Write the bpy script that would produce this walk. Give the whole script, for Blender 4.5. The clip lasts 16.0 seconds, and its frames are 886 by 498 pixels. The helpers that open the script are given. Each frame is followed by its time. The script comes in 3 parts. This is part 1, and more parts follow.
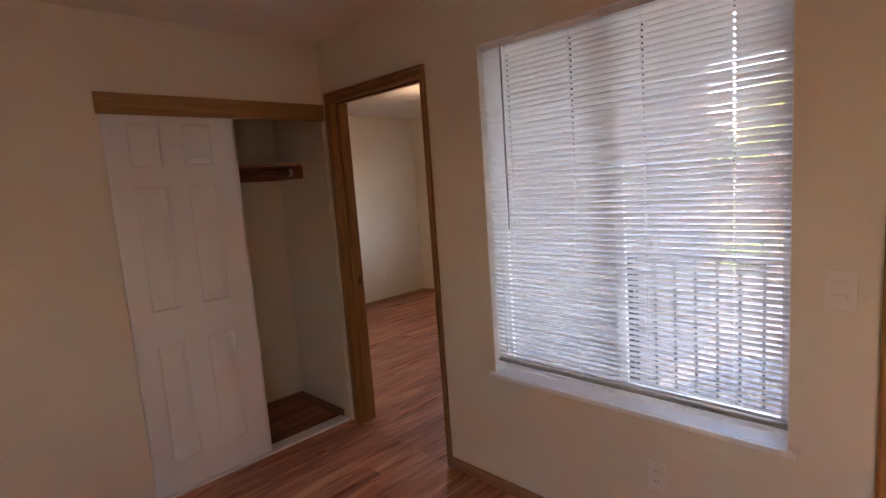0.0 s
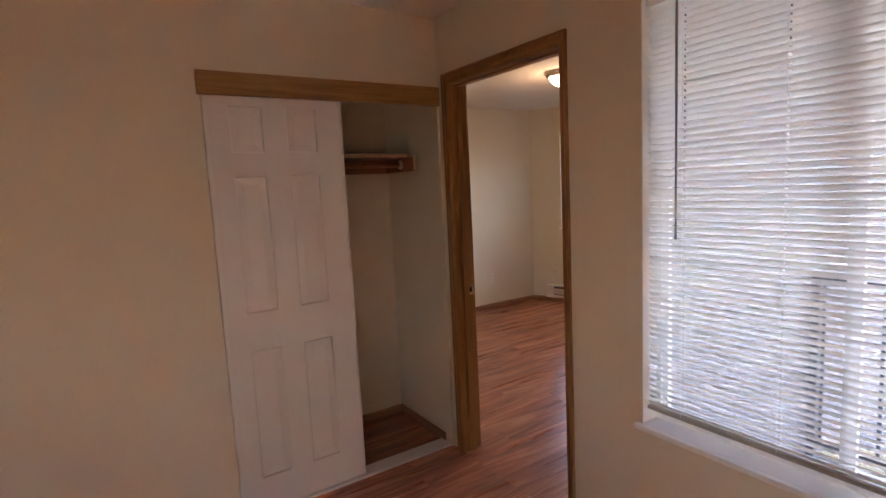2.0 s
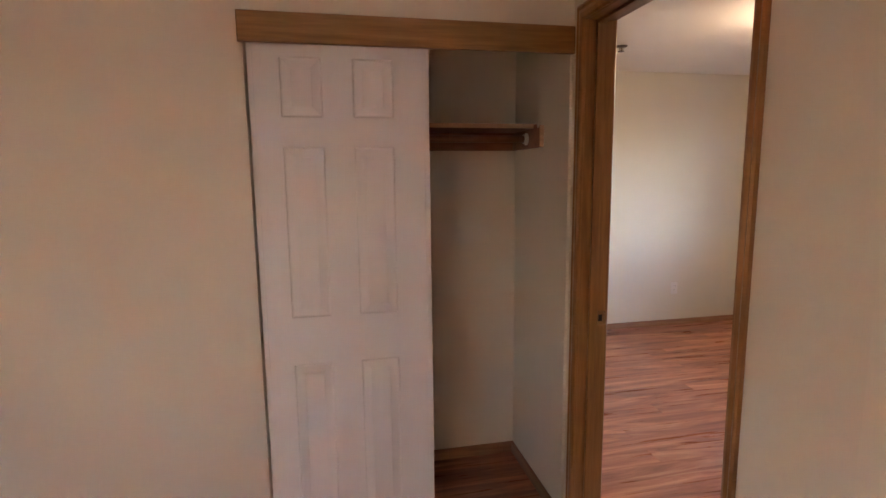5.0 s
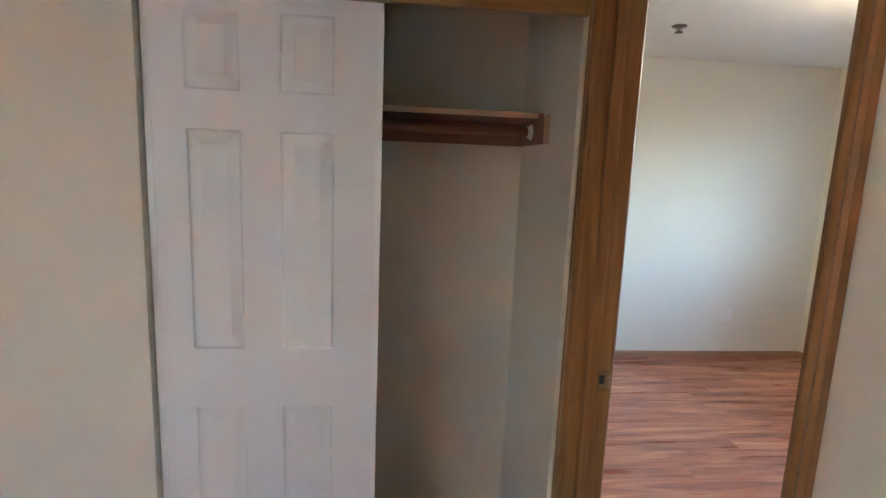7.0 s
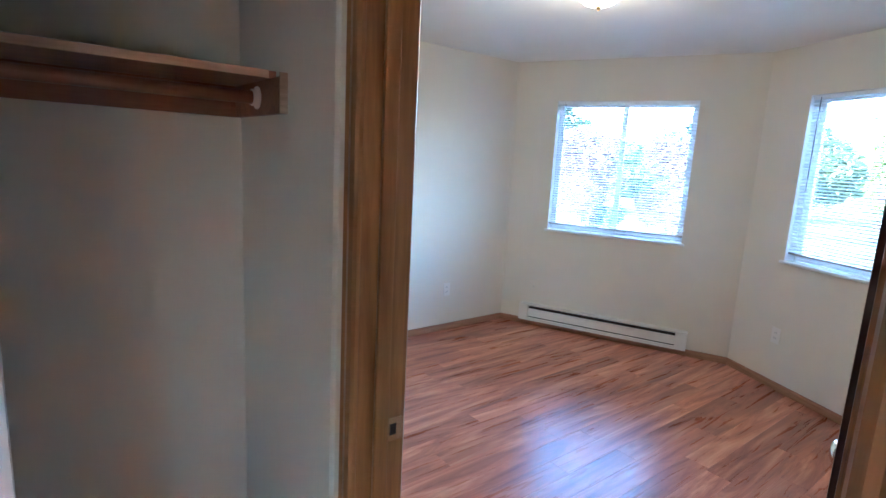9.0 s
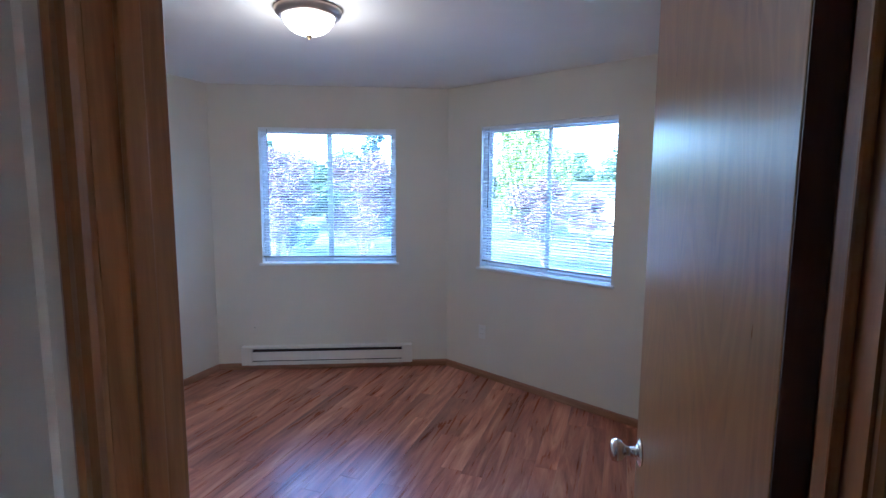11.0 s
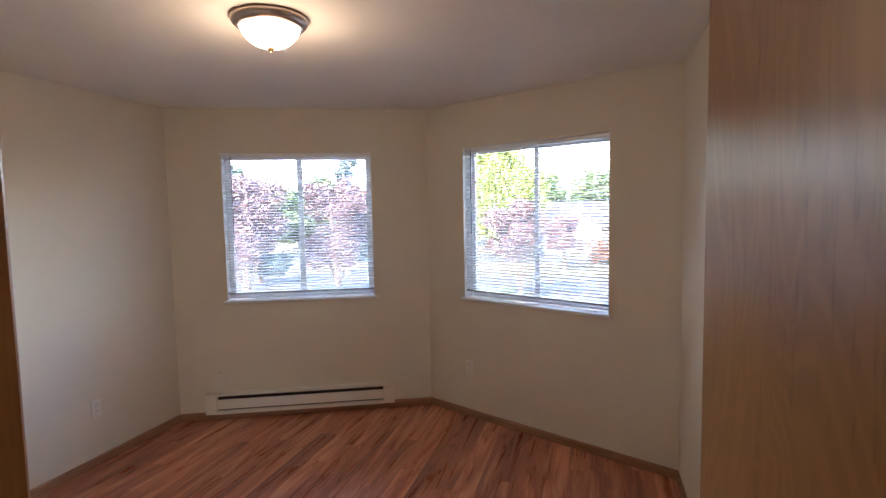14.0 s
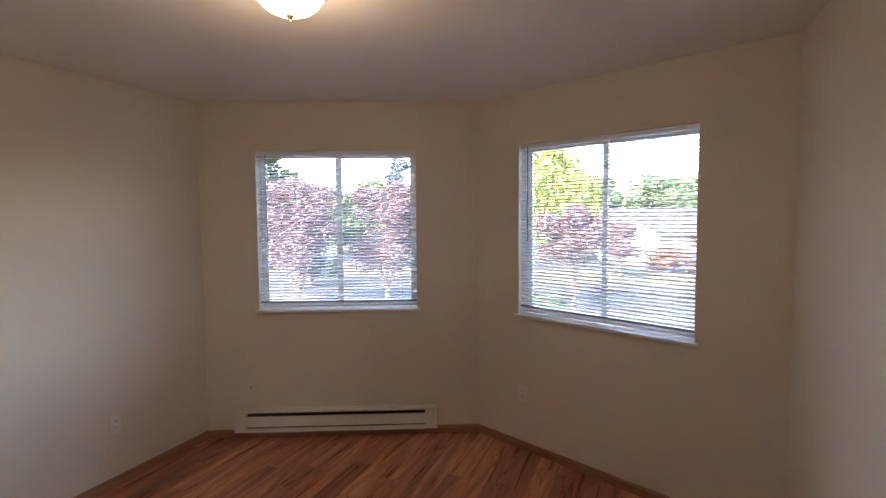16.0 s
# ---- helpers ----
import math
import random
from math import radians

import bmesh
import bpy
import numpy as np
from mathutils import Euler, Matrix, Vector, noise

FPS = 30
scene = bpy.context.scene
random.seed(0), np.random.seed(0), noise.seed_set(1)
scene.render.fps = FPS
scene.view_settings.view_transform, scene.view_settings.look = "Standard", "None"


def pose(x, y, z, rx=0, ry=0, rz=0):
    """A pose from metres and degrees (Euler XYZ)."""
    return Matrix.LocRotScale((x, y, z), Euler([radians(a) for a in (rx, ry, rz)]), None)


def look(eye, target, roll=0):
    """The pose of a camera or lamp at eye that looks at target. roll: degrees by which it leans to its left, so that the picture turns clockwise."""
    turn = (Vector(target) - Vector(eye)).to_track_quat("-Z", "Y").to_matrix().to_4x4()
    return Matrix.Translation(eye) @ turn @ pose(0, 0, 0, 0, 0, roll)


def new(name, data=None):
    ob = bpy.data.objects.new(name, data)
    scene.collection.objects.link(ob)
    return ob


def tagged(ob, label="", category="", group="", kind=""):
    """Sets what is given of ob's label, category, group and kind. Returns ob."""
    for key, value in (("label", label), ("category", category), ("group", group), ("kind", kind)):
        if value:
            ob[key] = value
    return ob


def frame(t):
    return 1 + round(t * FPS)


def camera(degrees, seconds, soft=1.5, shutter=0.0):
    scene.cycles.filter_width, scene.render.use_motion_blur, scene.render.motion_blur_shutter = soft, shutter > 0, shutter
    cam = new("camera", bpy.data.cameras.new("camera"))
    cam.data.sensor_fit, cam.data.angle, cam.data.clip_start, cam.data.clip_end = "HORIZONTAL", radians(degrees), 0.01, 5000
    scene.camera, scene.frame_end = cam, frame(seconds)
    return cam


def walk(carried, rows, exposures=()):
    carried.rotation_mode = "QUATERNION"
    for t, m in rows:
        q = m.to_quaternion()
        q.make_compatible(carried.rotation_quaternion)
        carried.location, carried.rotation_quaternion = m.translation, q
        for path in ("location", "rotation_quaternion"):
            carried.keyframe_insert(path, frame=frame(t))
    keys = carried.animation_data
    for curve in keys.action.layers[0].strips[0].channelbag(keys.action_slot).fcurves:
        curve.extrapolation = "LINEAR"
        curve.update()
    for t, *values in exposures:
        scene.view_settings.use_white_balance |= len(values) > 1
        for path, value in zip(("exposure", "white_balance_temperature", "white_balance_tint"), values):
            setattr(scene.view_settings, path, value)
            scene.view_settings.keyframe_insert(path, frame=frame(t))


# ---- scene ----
cam = camera(80.9, 16.0)
PATH = [
    (0, (-1.826, -2.808, 1.519), (-0.43, -1.399, 1.262), -4.1),
    (0.5, (-1.759, -2.75, 1.519), (-0.488, -1.227, 1.267), -4.6),
    (1, (-1.687, -2.673, 1.522), (-0.514, -1.072, 1.273), -4.4),
    (1.5, (-1.64, -2.55, 1.51), (-0.527, -0.907, 1.26), -3.8),
    (2, (-1.593, -2.403, 1.505), (-0.504, -0.743, 1.267), -2.8),
    (2.5, (-1.51, -2.29, 1.511), (-0.447, -0.613, 1.272), -1.8),
    (3, (-1.402, -2.209, 1.508), (-0.392, -0.503, 1.247), -1.8),
    (3.5, (-1.239, -2.151, 1.503), (-0.383, -0.364, 1.232), -1.9),
    (4, (-1.033, -2.116, 1.492), (-0.408, -0.236, 1.218), -1.6),
    (4.5, (-0.97, -2.019, 1.487), (-0.475, -0.101, 1.211), -1.3),
    (7, (-0.526, -1.464, 1.521), (-0.323, 0.5, 1.202), 2.3),
    (7.5, (-0.488, -1.343, 1.522), (-0.139, 0.601, 1.206), 3.5),
    (8, (-0.495, -1.216, 1.506), (0.129, 0.66, 1.207), 4.1),
    (8.5, (-0.505, -1.093, 1.514), (0.428, 0.65, 1.209), 3.6),
    (9, (-0.491, -0.986, 1.524), (0.724, 0.564, 1.175), 3),
    (9.5, (-0.469, -0.914, 1.54), (1.001, 0.398, 1.199), 2.5),
    (10, (-0.459, -0.85, 1.574), (1.202, 0.224, 1.277), 1.8),
    (12.5, (-0.467, -0.573, 1.595), (1.491, -0.236, 1.365), -0.5),
    (13, (-0.367, -0.586, 1.598), (1.58, -0.185, 1.378), -1.2),
    (13.5, (-0.283, -0.599, 1.603), (1.648, -0.113, 1.421), -1.3),
    (14, (-0.195, -0.566, 1.608), (1.72, -0.011, 1.453), -1.1),
    (14.5, (-0.093, -0.517, 1.601), (1.802, 0.109, 1.467), -0.8),
    (15, (0.014, -0.468, 1.61), (1.893, 0.205, 1.486), -0.6),
    (15.5, (0.126, -0.432, 1.615), (1.993, 0.274, 1.485), -0.4),
    (16, (0.226, -0.434, 1.606), (2.08, 0.303, 1.47), -0.5),
]
walk(cam, [(t, look(eye, target, roll)) for t, eye, target, roll in PATH],
     [(0.0, 4.55, 7800, 30), (2.0, 4.85, 8000, 30), (4.7, 5.38, 7300, 26), (7.0, 5.85, 5300, 2), (8.5, 5.9, 4800, 2), (9.5, 5.8, 4400, 8), (10.2, 5.35, 4300, 9), (12.3, 4.95, 4900, 19), (13.0, 4.95, 5700, 22), (16.0, 4.5, 6700, 22)])

# world, sun and large lights
world = bpy.data.worlds.new("sky_world")
scene.world = world
world.use_nodes = True
wn, wl = world.node_tree.nodes, world.node_tree.links
sky = wn.new("ShaderNodeTexSky")
sky.sky_type = "NISHITA"
sky.sun_disc = False
sky.sun_elevation = radians(36)
sky.sun_rotation = radians(287)
sky.air_density, sky.dust_density, sky.ozone_density = 1.0, 1.6, 1.0
wl.new(sky.outputs[0], wn["Background"].inputs[0])
wn["Background"].inputs[1].default_value = 0.15

sun_data = bpy.data.lights.new("sun", "SUN")
sun_data.energy, sun_data.angle, sun_data.color = 2.0, radians(0.5), (1.0, 0.93, 0.82)
sun = new("sun", sun_data)
sun.matrix_world = look((0, 0, 20), (0.775, -0.235, 20 - 0.588))


# materials
def rgb(c, a=1.0):
    return (c[0], c[1], c[2], a)


class Mat:
    """A node material with short ways to add textures."""

    def __init__(self, name, rough=0.6, metal=0.0):
        self.m = bpy.data.materials.new(name)
        self.m.use_nodes = True
        self.n, self.l = self.m.node_tree.nodes, self.m.node_tree.links
        self.b = self.n["Principled BSDF"]
        self.b.inputs["Roughness"].default_value = rough
        self.b.inputs["Metallic"].default_value = metal

    def node(self, kind, **values):
        nd = self.n.new(kind)
        for k, v in values.items():
            nd.inputs[k.replace("_", " ")].default_value = v
        return nd

    def coords(self, scale=(1, 1, 1), shift=False):
        tc = self.n.new("ShaderNodeTexCoord")
        mp = self.n.new("ShaderNodeMapping")
        mp.inputs["Scale"].default_value = scale
        self.l.new(tc.outputs["Object"], mp.inputs["Vector"])
        if shift:
            info = self.n.new("ShaderNodeObjectInfo")
            mul = self.n.new("ShaderNodeMath")
            mul.operation = "MULTIPLY"
            mul.inputs[1].default_value = 37.0
            self.l.new(info.outputs["Random"], mul.inputs[0])
            comb = self.n.new("ShaderNodeCombineXYZ")
            for i in range(3):
                self.l.new(mul.outputs[0], comb.inputs[i])
            self.l.new(comb.outputs[0], mp.inputs["Location"])
        return mp.outputs[0]

    def noise(self, vec, scale, detail=4.0, rough=0.55, dist=0.0):
        nz = self.node("ShaderNodeTexNoise", Scale=scale, Detail=detail, Roughness=rough, Distortion=dist)
        self.l.new(vec, nz.inputs["Vector"])
        return nz.outputs["Fac"]

    def ramp(self, fac, stops):
        r = self.n.new("ShaderNodeValToRGB")
        e = r.color_ramp.elements
        while len(e) < len(stops):
            e.new(0.5)
        for el, (p, c) in zip(e, stops):
            el.position, el.color = p, rgb(c)
        self.l.new(fac, r.inputs[0])
        return r.outputs[0]

    def mix(self, a, b, fac, mode="MIX"):
        mx = self.n.new("ShaderNodeMix")
        mx.data_type, mx.blend_type = "RGBA", mode
        for sock, v in ((mx.inputs[6], a), (mx.inputs[7], b), (mx.inputs[0], fac)):
            if isinstance(v, bpy.types.NodeSocket):
                self.l.new(v, sock)
            elif isinstance(v, tuple):
                sock.default_value = rgb(v)
            else:
                sock.default_value = v
        return mx.outputs[2]

    def color(self, c):
        if isinstance(c, tuple):
            self.b.inputs["Base Color"].default_value = rgb(c)
        else:
            self.l.new(c, self.b.inputs["Base Color"])
        return self

    def bump(self, fac, strength=0.2, dist=0.002):
        bp = self.node("ShaderNodeBump", Strength=strength, Distance=dist)
        self.l.new(fac, bp.inputs["Height"])
        self.l.new(bp.outputs[0], self.b.inputs["Normal"])
        return self

    def rough(self, fac, lo, hi):
        r = self.n.new("ShaderNodeMapRange")
        r.inputs["To Min"].default_value, r.inputs["To Max"].default_value = lo, hi
        self.l.new(fac, r.inputs["Value"])
        self.l.new(r.outputs[0], self.b.inputs["Roughness"])
        return self


def painted(name, base, dark, rough, bump_scale, bump_strength, dist=0.0015):
    k = Mat(name, rough)
    v = k.coords()
    big = k.noise(v, 1.3, 3)
    k.color(k.mix(base, dark, k.ramp(big, [(0.35, (0, 0, 0)), (0.75, (1, 1, 1))])))
    fine = k.noise(v, bump_scale, 3, 0.6)
    k.rough(big, rough - 0.07, rough + 0.08)
    return k.bump(fine, bump_strength, dist).m


def grained(name, light, mid, dark, axis="z", rough=0.4, shift=True, fine=1.0, bump=0.12):
    k = Mat(name, rough)
    sc = {"z": (14, 14, 0.9), "x": (0.9, 14, 14), "y": (14, 0.9, 14)}[axis]
    v = k.coords(sc, shift)
    a = k.noise(v, 1.0 * fine, 5, 0.6, 1.2)
    b = k.noise(v, 5.0 * fine, 4, 0.6, 0.3)
    c1 = k.ramp(a, [(0.28, dark), (0.5, mid), (0.72, light)])
    c2 = k.ramp(b, [(0.35, (0.72, 0.68, 0.64)), (0.6, (1, 1, 1))])
    k.color(k.mix(c1, c2, 0.7, "MULTIPLY"))
    k.rough(a, rough - 0.06, rough + 0.1)
    return k.bump(b, bump, 0.0008).m


M = {}
M["wall"] = painted("wall_paint", (0.72, 0.65, 0.525), (0.685, 0.615, 0.49), 0.55, 260, 0.22, 0.0012)
M["ceiling"] = painted("ceiling_paint", (0.82, 0.78, 0.71), (0.78, 0.74, 0.67), 0.8, 180, 0.4, 0.002)
M["white"] = painted("white_enamel", (0.80, 0.79, 0.77), (0.76, 0.75, 0.73), 0.32, 40, 0.05)
M["door_white"] = painted("door_paint", (0.78, 0.76, 0.74), (0.74, 0.72, 0.70), 0.42, 90, 0.06)
M["vinyl"] = painted("window_vinyl", (0.86, 0.87, 0.88), (0.83, 0.84, 0.86), 0.3, 30, 0.03)
M["plate"] = painted("plate_plastic", (0.76, 0.71, 0.63), (0.74, 0.69, 0.61), 0.3, 30, 0.02)
M["trim_z"] = grained("oak_trim_upright", (0.40, 0.195, 0.066), (0.34, 0.158, 0.052), (0.23, 0.098, 0.033), "z", 0.33)
M["trim_y"] = grained("oak_trim_across_y", (0.40, 0.195, 0.066), (0.34, 0.158, 0.052), (0.23, 0.098, 0.033), "y", 0.33)
M["trim_x"] = grained("oak_trim_across_x", (0.38, 0.21, 0.075), (0.32, 0.17, 0.055), (0.22, 0.11, 0.035), "x", 0.33)
M["base"] = grained("baseboard_wood", (0.42, 0.225, 0.115), (0.36, 0.185, 0.09), (0.26, 0.12, 0.058), "x", 0.45)
# Near-black wood tones: the shade on the door's hinge edge is in them.
M["edge_shade"] = grained("shaded_door_edge", (0.09, 0.042, 0.032), (0.07, 0.032, 0.025), (0.05, 0.022, 0.018), "z", 0.5)
M["shelf"] = grained("shelf_wood", (0.34, 0.15, 0.08), (0.27, 0.11, 0.055), (0.17, 0.06, 0.03), "x", 0.45)
M["raw"] = grained("raw_board_edge", (0.55, 0.36, 0.22), (0.48, 0.30, 0.18), (0.36, 0.20, 0.11), "x", 0.6)
M["dark"] = Mat("dark_slot", 0.8).color((0.03, 0.022, 0.018)).m
M["hole"] = Mat("latch_hole", 0.7).color((0.015, 0.008, 0.006)).m
M["joint"] = Mat("plank_joint", 0.8).color((0.12, 0.055, 0.035)).m


def laminate():
    k = Mat("laminate_plank", 0.3)
    v = k.coords((1.0, 8.5, 1), True)
    a = k.noise(v, 1.0, 6, 0.62, 1.6)
    b = k.noise(k.coords((1.7, 30, 1), True), 1.0, 4, 0.6, 0.8)
    v2 = k.coords((0.8, 5, 1), True)
    c = k.noise(v2, 1.3, 3, 0.5, 0.8)
    col = k.ramp(a, [(0.28, (0.24, 0.080, 0.046)), (0.40, (0.38, 0.138, 0.077)), (0.52, (0.55, 0.212, 0.116)), (0.68, (0.74, 0.375, 0.22))])
    streak = k.ramp(b, [(0.36, (0.60, 0.50, 0.46)), (0.54, (1, 1, 1))])
    col = k.mix(col, streak, 0.38, "MULTIPLY")
    col = k.mix(col, k.ramp(c, [(0.3, (0.74, 0.70, 0.68)), (0.7, (1.1, 1.08, 1.05))]), 0.7, "MULTIPLY")
    info = k.n.new("ShaderNodeObjectInfo")
    tone = k.ramp(info.outputs["Random"], [(0.0, (0.84, 0.80, 0.78)), (1.0, (1.08, 1.05, 1.03))])
    k.color(k.mix(col, tone, 1.0, "MULTIPLY"))
    k.rough(b, 0.22, 0.36)
    return k.bump(b, 0.12, 0.0006).m


M["plank"] = laminate()


def veneer():
    k = Mat("oak_veneer", 0.3)
    field = k.noise(k.coords((3.0, 3.0, 0.75)), 1.0, 2, 0.45, 1.2)
    turn = k.n.new("ShaderNodeMath")
    turn.operation = "MULTIPLY"
    turn.inputs[1].default_value = 130.0
    k.l.new(field, turn.inputs[0])
    wave = k.n.new("ShaderNodeMath")
    wave.operation = "SINE"
    k.l.new(turn.outputs[0], wave.inputs[0])
    rings = k.ramp(wave.outputs[0], [(0.0, (0.335, 0.164, 0.055)), (0.55, (0.362, 0.181, 0.062)), (1.0, (0.378, 0.190, 0.066))])
    tone = k.noise(k.coords((7, 7, 1.6)), 1.0, 4, 0.6, 0.8)
    col = k.mix(rings, k.ramp(tone, [(0.35, (0.90, 0.87, 0.84)), (0.6, (1, 1, 1))]), 0.5, "MULTIPLY")
    flecks = k.noise(k.coords((70, 70, 6.5)), 1.0, 4, 0.65)
    col = k.mix(col, k.ramp(flecks, [(0.33, (0.60, 0.52, 0.46)), (0.46, (1, 1, 1))]), 0.55, "MULTIPLY")
    k.color(col)
    k.b.inputs["Specular IOR Level"].default_value = 0.75
    k.rough(flecks, 0.25, 0.34)
    return k.bump(flecks, 0.07, 0.0005).m


M["veneer"] = veneer()


def metal(name, c, rough):
    k = Mat(name, rough, 1.0).color(c)
    return k.bump(k.noise(k.coords(), 60, 2), 0.03, 0.0005).m


M["nickel"] = metal("brushed_nickel", (0.55, 0.44, 0.37), 0.28)
M["chrome"] = metal("satin_chrome", (0.70, 0.68, 0.66), 0.2)
M["bronze"] = metal("dark_bronze", (0.16, 0.13, 0.11), 0.4)
M["brass"] = metal("brass", (0.60, 0.42, 0.2), 0.3)

k = Mat("blind_slat", 0.38).color((0.81, 0.815, 0.825))
k.b.inputs["Transmission Weight"].default_value = 0.0
M["slat"] = k.m
M["cord"] = Mat("blind_cord", 0.8).color((0.75, 0.75, 0.76)).m
M["rail_grey"] = painted("blind_bottom_rail", (0.34, 0.32, 0.30), (0.30, 0.28, 0.26), 0.35, 30, 0.03)
M["wand"] = Mat("blind_wand", 0.25).color((0.25, 0.25, 0.27)).m

k = Mat("window_glass", 0.0)
k.b.inputs["Transmission Weight"].default_value = 1.0
k.b.inputs["IOR"].default_value = 1.0
k.b.inputs["Base Color"].default_value = (0.97, 0.99, 0.99, 1)
gl = k.n.new("ShaderNodeBsdfGlossy")
gl.inputs["Roughness"].default_value = 0.02
tr = k.n.new("ShaderNodeBsdfTransparent")
tr.inputs["Color"].default_value = (0.95, 0.97, 0.97, 1)
fr = k.node("ShaderNodeFresnel", IOR=1.45)
mx = k.n.new("ShaderNodeMixShader")
k.l.new(fr.outputs[0], mx.inputs[0])
k.l.new(tr.outputs[0], mx.inputs[1])
k.l.new(gl.outputs[0], mx.inputs[2])
k.l.new(mx.outputs[0], k.n["Material Output"].inputs["Surface"])
M["glass"] = k.m

k = Mat("lamp_glass", 0.35).color((0.9, 0.86, 0.78))
k.b.inputs["Emission Color"].default_value = (1.0, 0.80, 0.52, 1)
k.b.inputs["Emission Strength"].default_value = 0.35
M["lamp"] = k.m


def foliage(name, a, b, c):
    k = Mat(name, 0.6)
    g = k.n.new("ShaderNodeNewGeometry")
    k.color(k.ramp(g.outputs["Random Per Island"], [(0.0, a), (0.5, b), (1.0, c)]))
    k.b.inputs["Subsurface Weight"].default_value = 0.0
    return k.m


M["plum"] = foliage("plum_leaves", (0.055, 0.03, 0.036), (0.095, 0.056, 0.064), (0.15, 0.097, 0.105))
M["willow"] = foliage("willow_leaves", (0.07, 0.105, 0.015), (0.11, 0.15, 0.022), (0.16, 0.20, 0.04))
M["green"] = foliage("green_leaves", (0.03, 0.055, 0.02), (0.05, 0.085, 0.03), (0.08, 0.115, 0.045))
M["spruce"] = foliage("spruce_needles", (0.02, 0.045, 0.05), (0.04, 0.07, 0.08), (0.08, 0.12, 0.13))
M["redbush"] = foliage("red_shrub_leaves", (0.08, 0.035, 0.02), (0.12, 0.05, 0.035), (0.15, 0.075, 0.05))
M["bark"] = grained("bark", (0.22, 0.17, 0.13), (0.15, 0.11, 0.085), (0.07, 0.05, 0.04), "z", 0.85, True, 1, 0.5)
M["grass"] = painted("dry_lawn", (0.075, 0.06, 0.03), (0.04, 0.045, 0.018), 0.9, 8, 0.4, 0.02)
M["asphalt"] = painted("asphalt", (0.033, 0.034, 0.038), (0.024, 0.025, 0.028), 0.85, 30, 0.4, 0.006)
M["concrete"] = painted("concrete", (0.11, 0.103, 0.092), (0.08, 0.077, 0.07), 0.85, 20, 0.3, 0.004)
M["siding"] = painted("siding_paint", (0.17, 0.15, 0.165), (0.14, 0.125, 0.14), 0.65, 40, 0.15)
M["house"] = painted("house_paint", (0.13, 0.137, 0.125), (0.11, 0.117, 0.105), 0.7, 10, 0.1)
M["roof"] = painted("roof_shingles", (0.065, 0.066, 0.076), (0.05, 0.05, 0.058), 0.85, 12, 0.4, 0.01)
M["railpaint"] = painted("railing_paint", (0.07, 0.08, 0.10), (0.05, 0.055, 0.07), 0.4, 40, 0.1)


# mesh helpers
def mesh_of(name, bm, material, smooth=False):
    me = bpy.data.meshes.new(name)
    bm.normal_update()
    bm.to_mesh(me)
    bm.free()
    me.materials.append(M[material])
    if smooth:
        for p in me.polygons:
            p.use_smooth = True
    return me


def part(name, bm, material, parent=None, label="", smooth=False, kind=""):
    ob = new(name, mesh_of(name, bm, material, smooth))
    if parent is not None:
        ob.parent = parent
    return tagged(ob, label=label, kind=kind)


def thing(name, m, label, category, group=""):
    ob = new(name)
    ob.empty_display_size = 0.1
    ob.matrix_world = m
    return tagged(ob, label, category, group)


def add_box(bm, x0, x1, y0, y1, z0, z1, bevel=0.0):
    r = bmesh.ops.create_cube(bm, size=1.0)
    vs = r["verts"]
    for v in vs:
        v.co = ((x0 + x1) / 2 + v.co.x * (x1 - x0), (y0 + y1) / 2 + v.co.y * (y1 - y0), (z0 + z1) / 2 + v.co.z * (z1 - z0))
    if bevel:
        es = list({e for v in vs for e in v.link_edges})
        bmesh.ops.bevel(bm, geom=es, offset=bevel, segments=2, affect="EDGES", profile=0.6)
    return bm


def box(x0, x1, y0, y1, z0, z1, bevel=0.0):
    return add_box(bmesh.new(), x0, x1, y0, y1, z0, z1, bevel)


def add_lathe(bm, profile, n=28, m=None):
    """Turned shape: (radius, height) pairs round z."""
    rings = []
    for r, z in profile:
        if r < 1e-6:
            rings.append([bm.verts.new((0, 0, z))])
        else:
            rings.append([bm.verts.new((r * math.cos(i * math.tau / n), r * math.sin(i * math.tau / n), z)) for i in range(n)])
    for a, b in zip(rings, rings[1:]):
        for i in range(n):
            j = (i + 1) % n
            if len(a) == 1 and len(b) > 1:
                bm.faces.new((a[0], b[j], b[i]))
            elif len(b) == 1 and len(a) > 1:
                bm.faces.new((a[i], a[j], b[0]))
            elif len(a) > 1:
                bm.faces.new((a[i], a[j], b[j], b[i]))
    if m is not None:
        bmesh.ops.transform(bm, matrix=m, verts=[v for r in rings for v in r])
    return bm


def extrude_profile(bm, pts, x0, x1, m=None):
    """A profile of (y, z) points run along x."""
    a = [bm.verts.new((x0, y, z)) for y, z in pts]
    b = [bm.verts.new((x1, y, z)) for y, z in pts]
    n = len(pts)
    bm.faces.new(a[::-1])
    bm.faces.new(b)
    for i in range(n):
        j = (i + 1) % n
        bm.faces.new((a[i], a[j], b[j], b[i]))
    if m is not None:
        bmesh.ops.transform(bm, matrix=m, verts=a + b)
    bmesh.ops.recalc_face_normals(bm, faces=bm.faces)
    return bm


def run(a, b, z=0.0):
    """A frame whose x runs from a to b, y points out of the room and z up."""
    d = Vector((b[0] - a[0], b[1] - a[1], 0))
    x = d.normalized()
    y = Vector((-x.y, x.x, 0))
    return Matrix(((x.x, y.x, 0, a[0]), (x.y, y.y, 0, a[1]), (0, 0, 1, z), (0, 0, 0, 1))), d.length


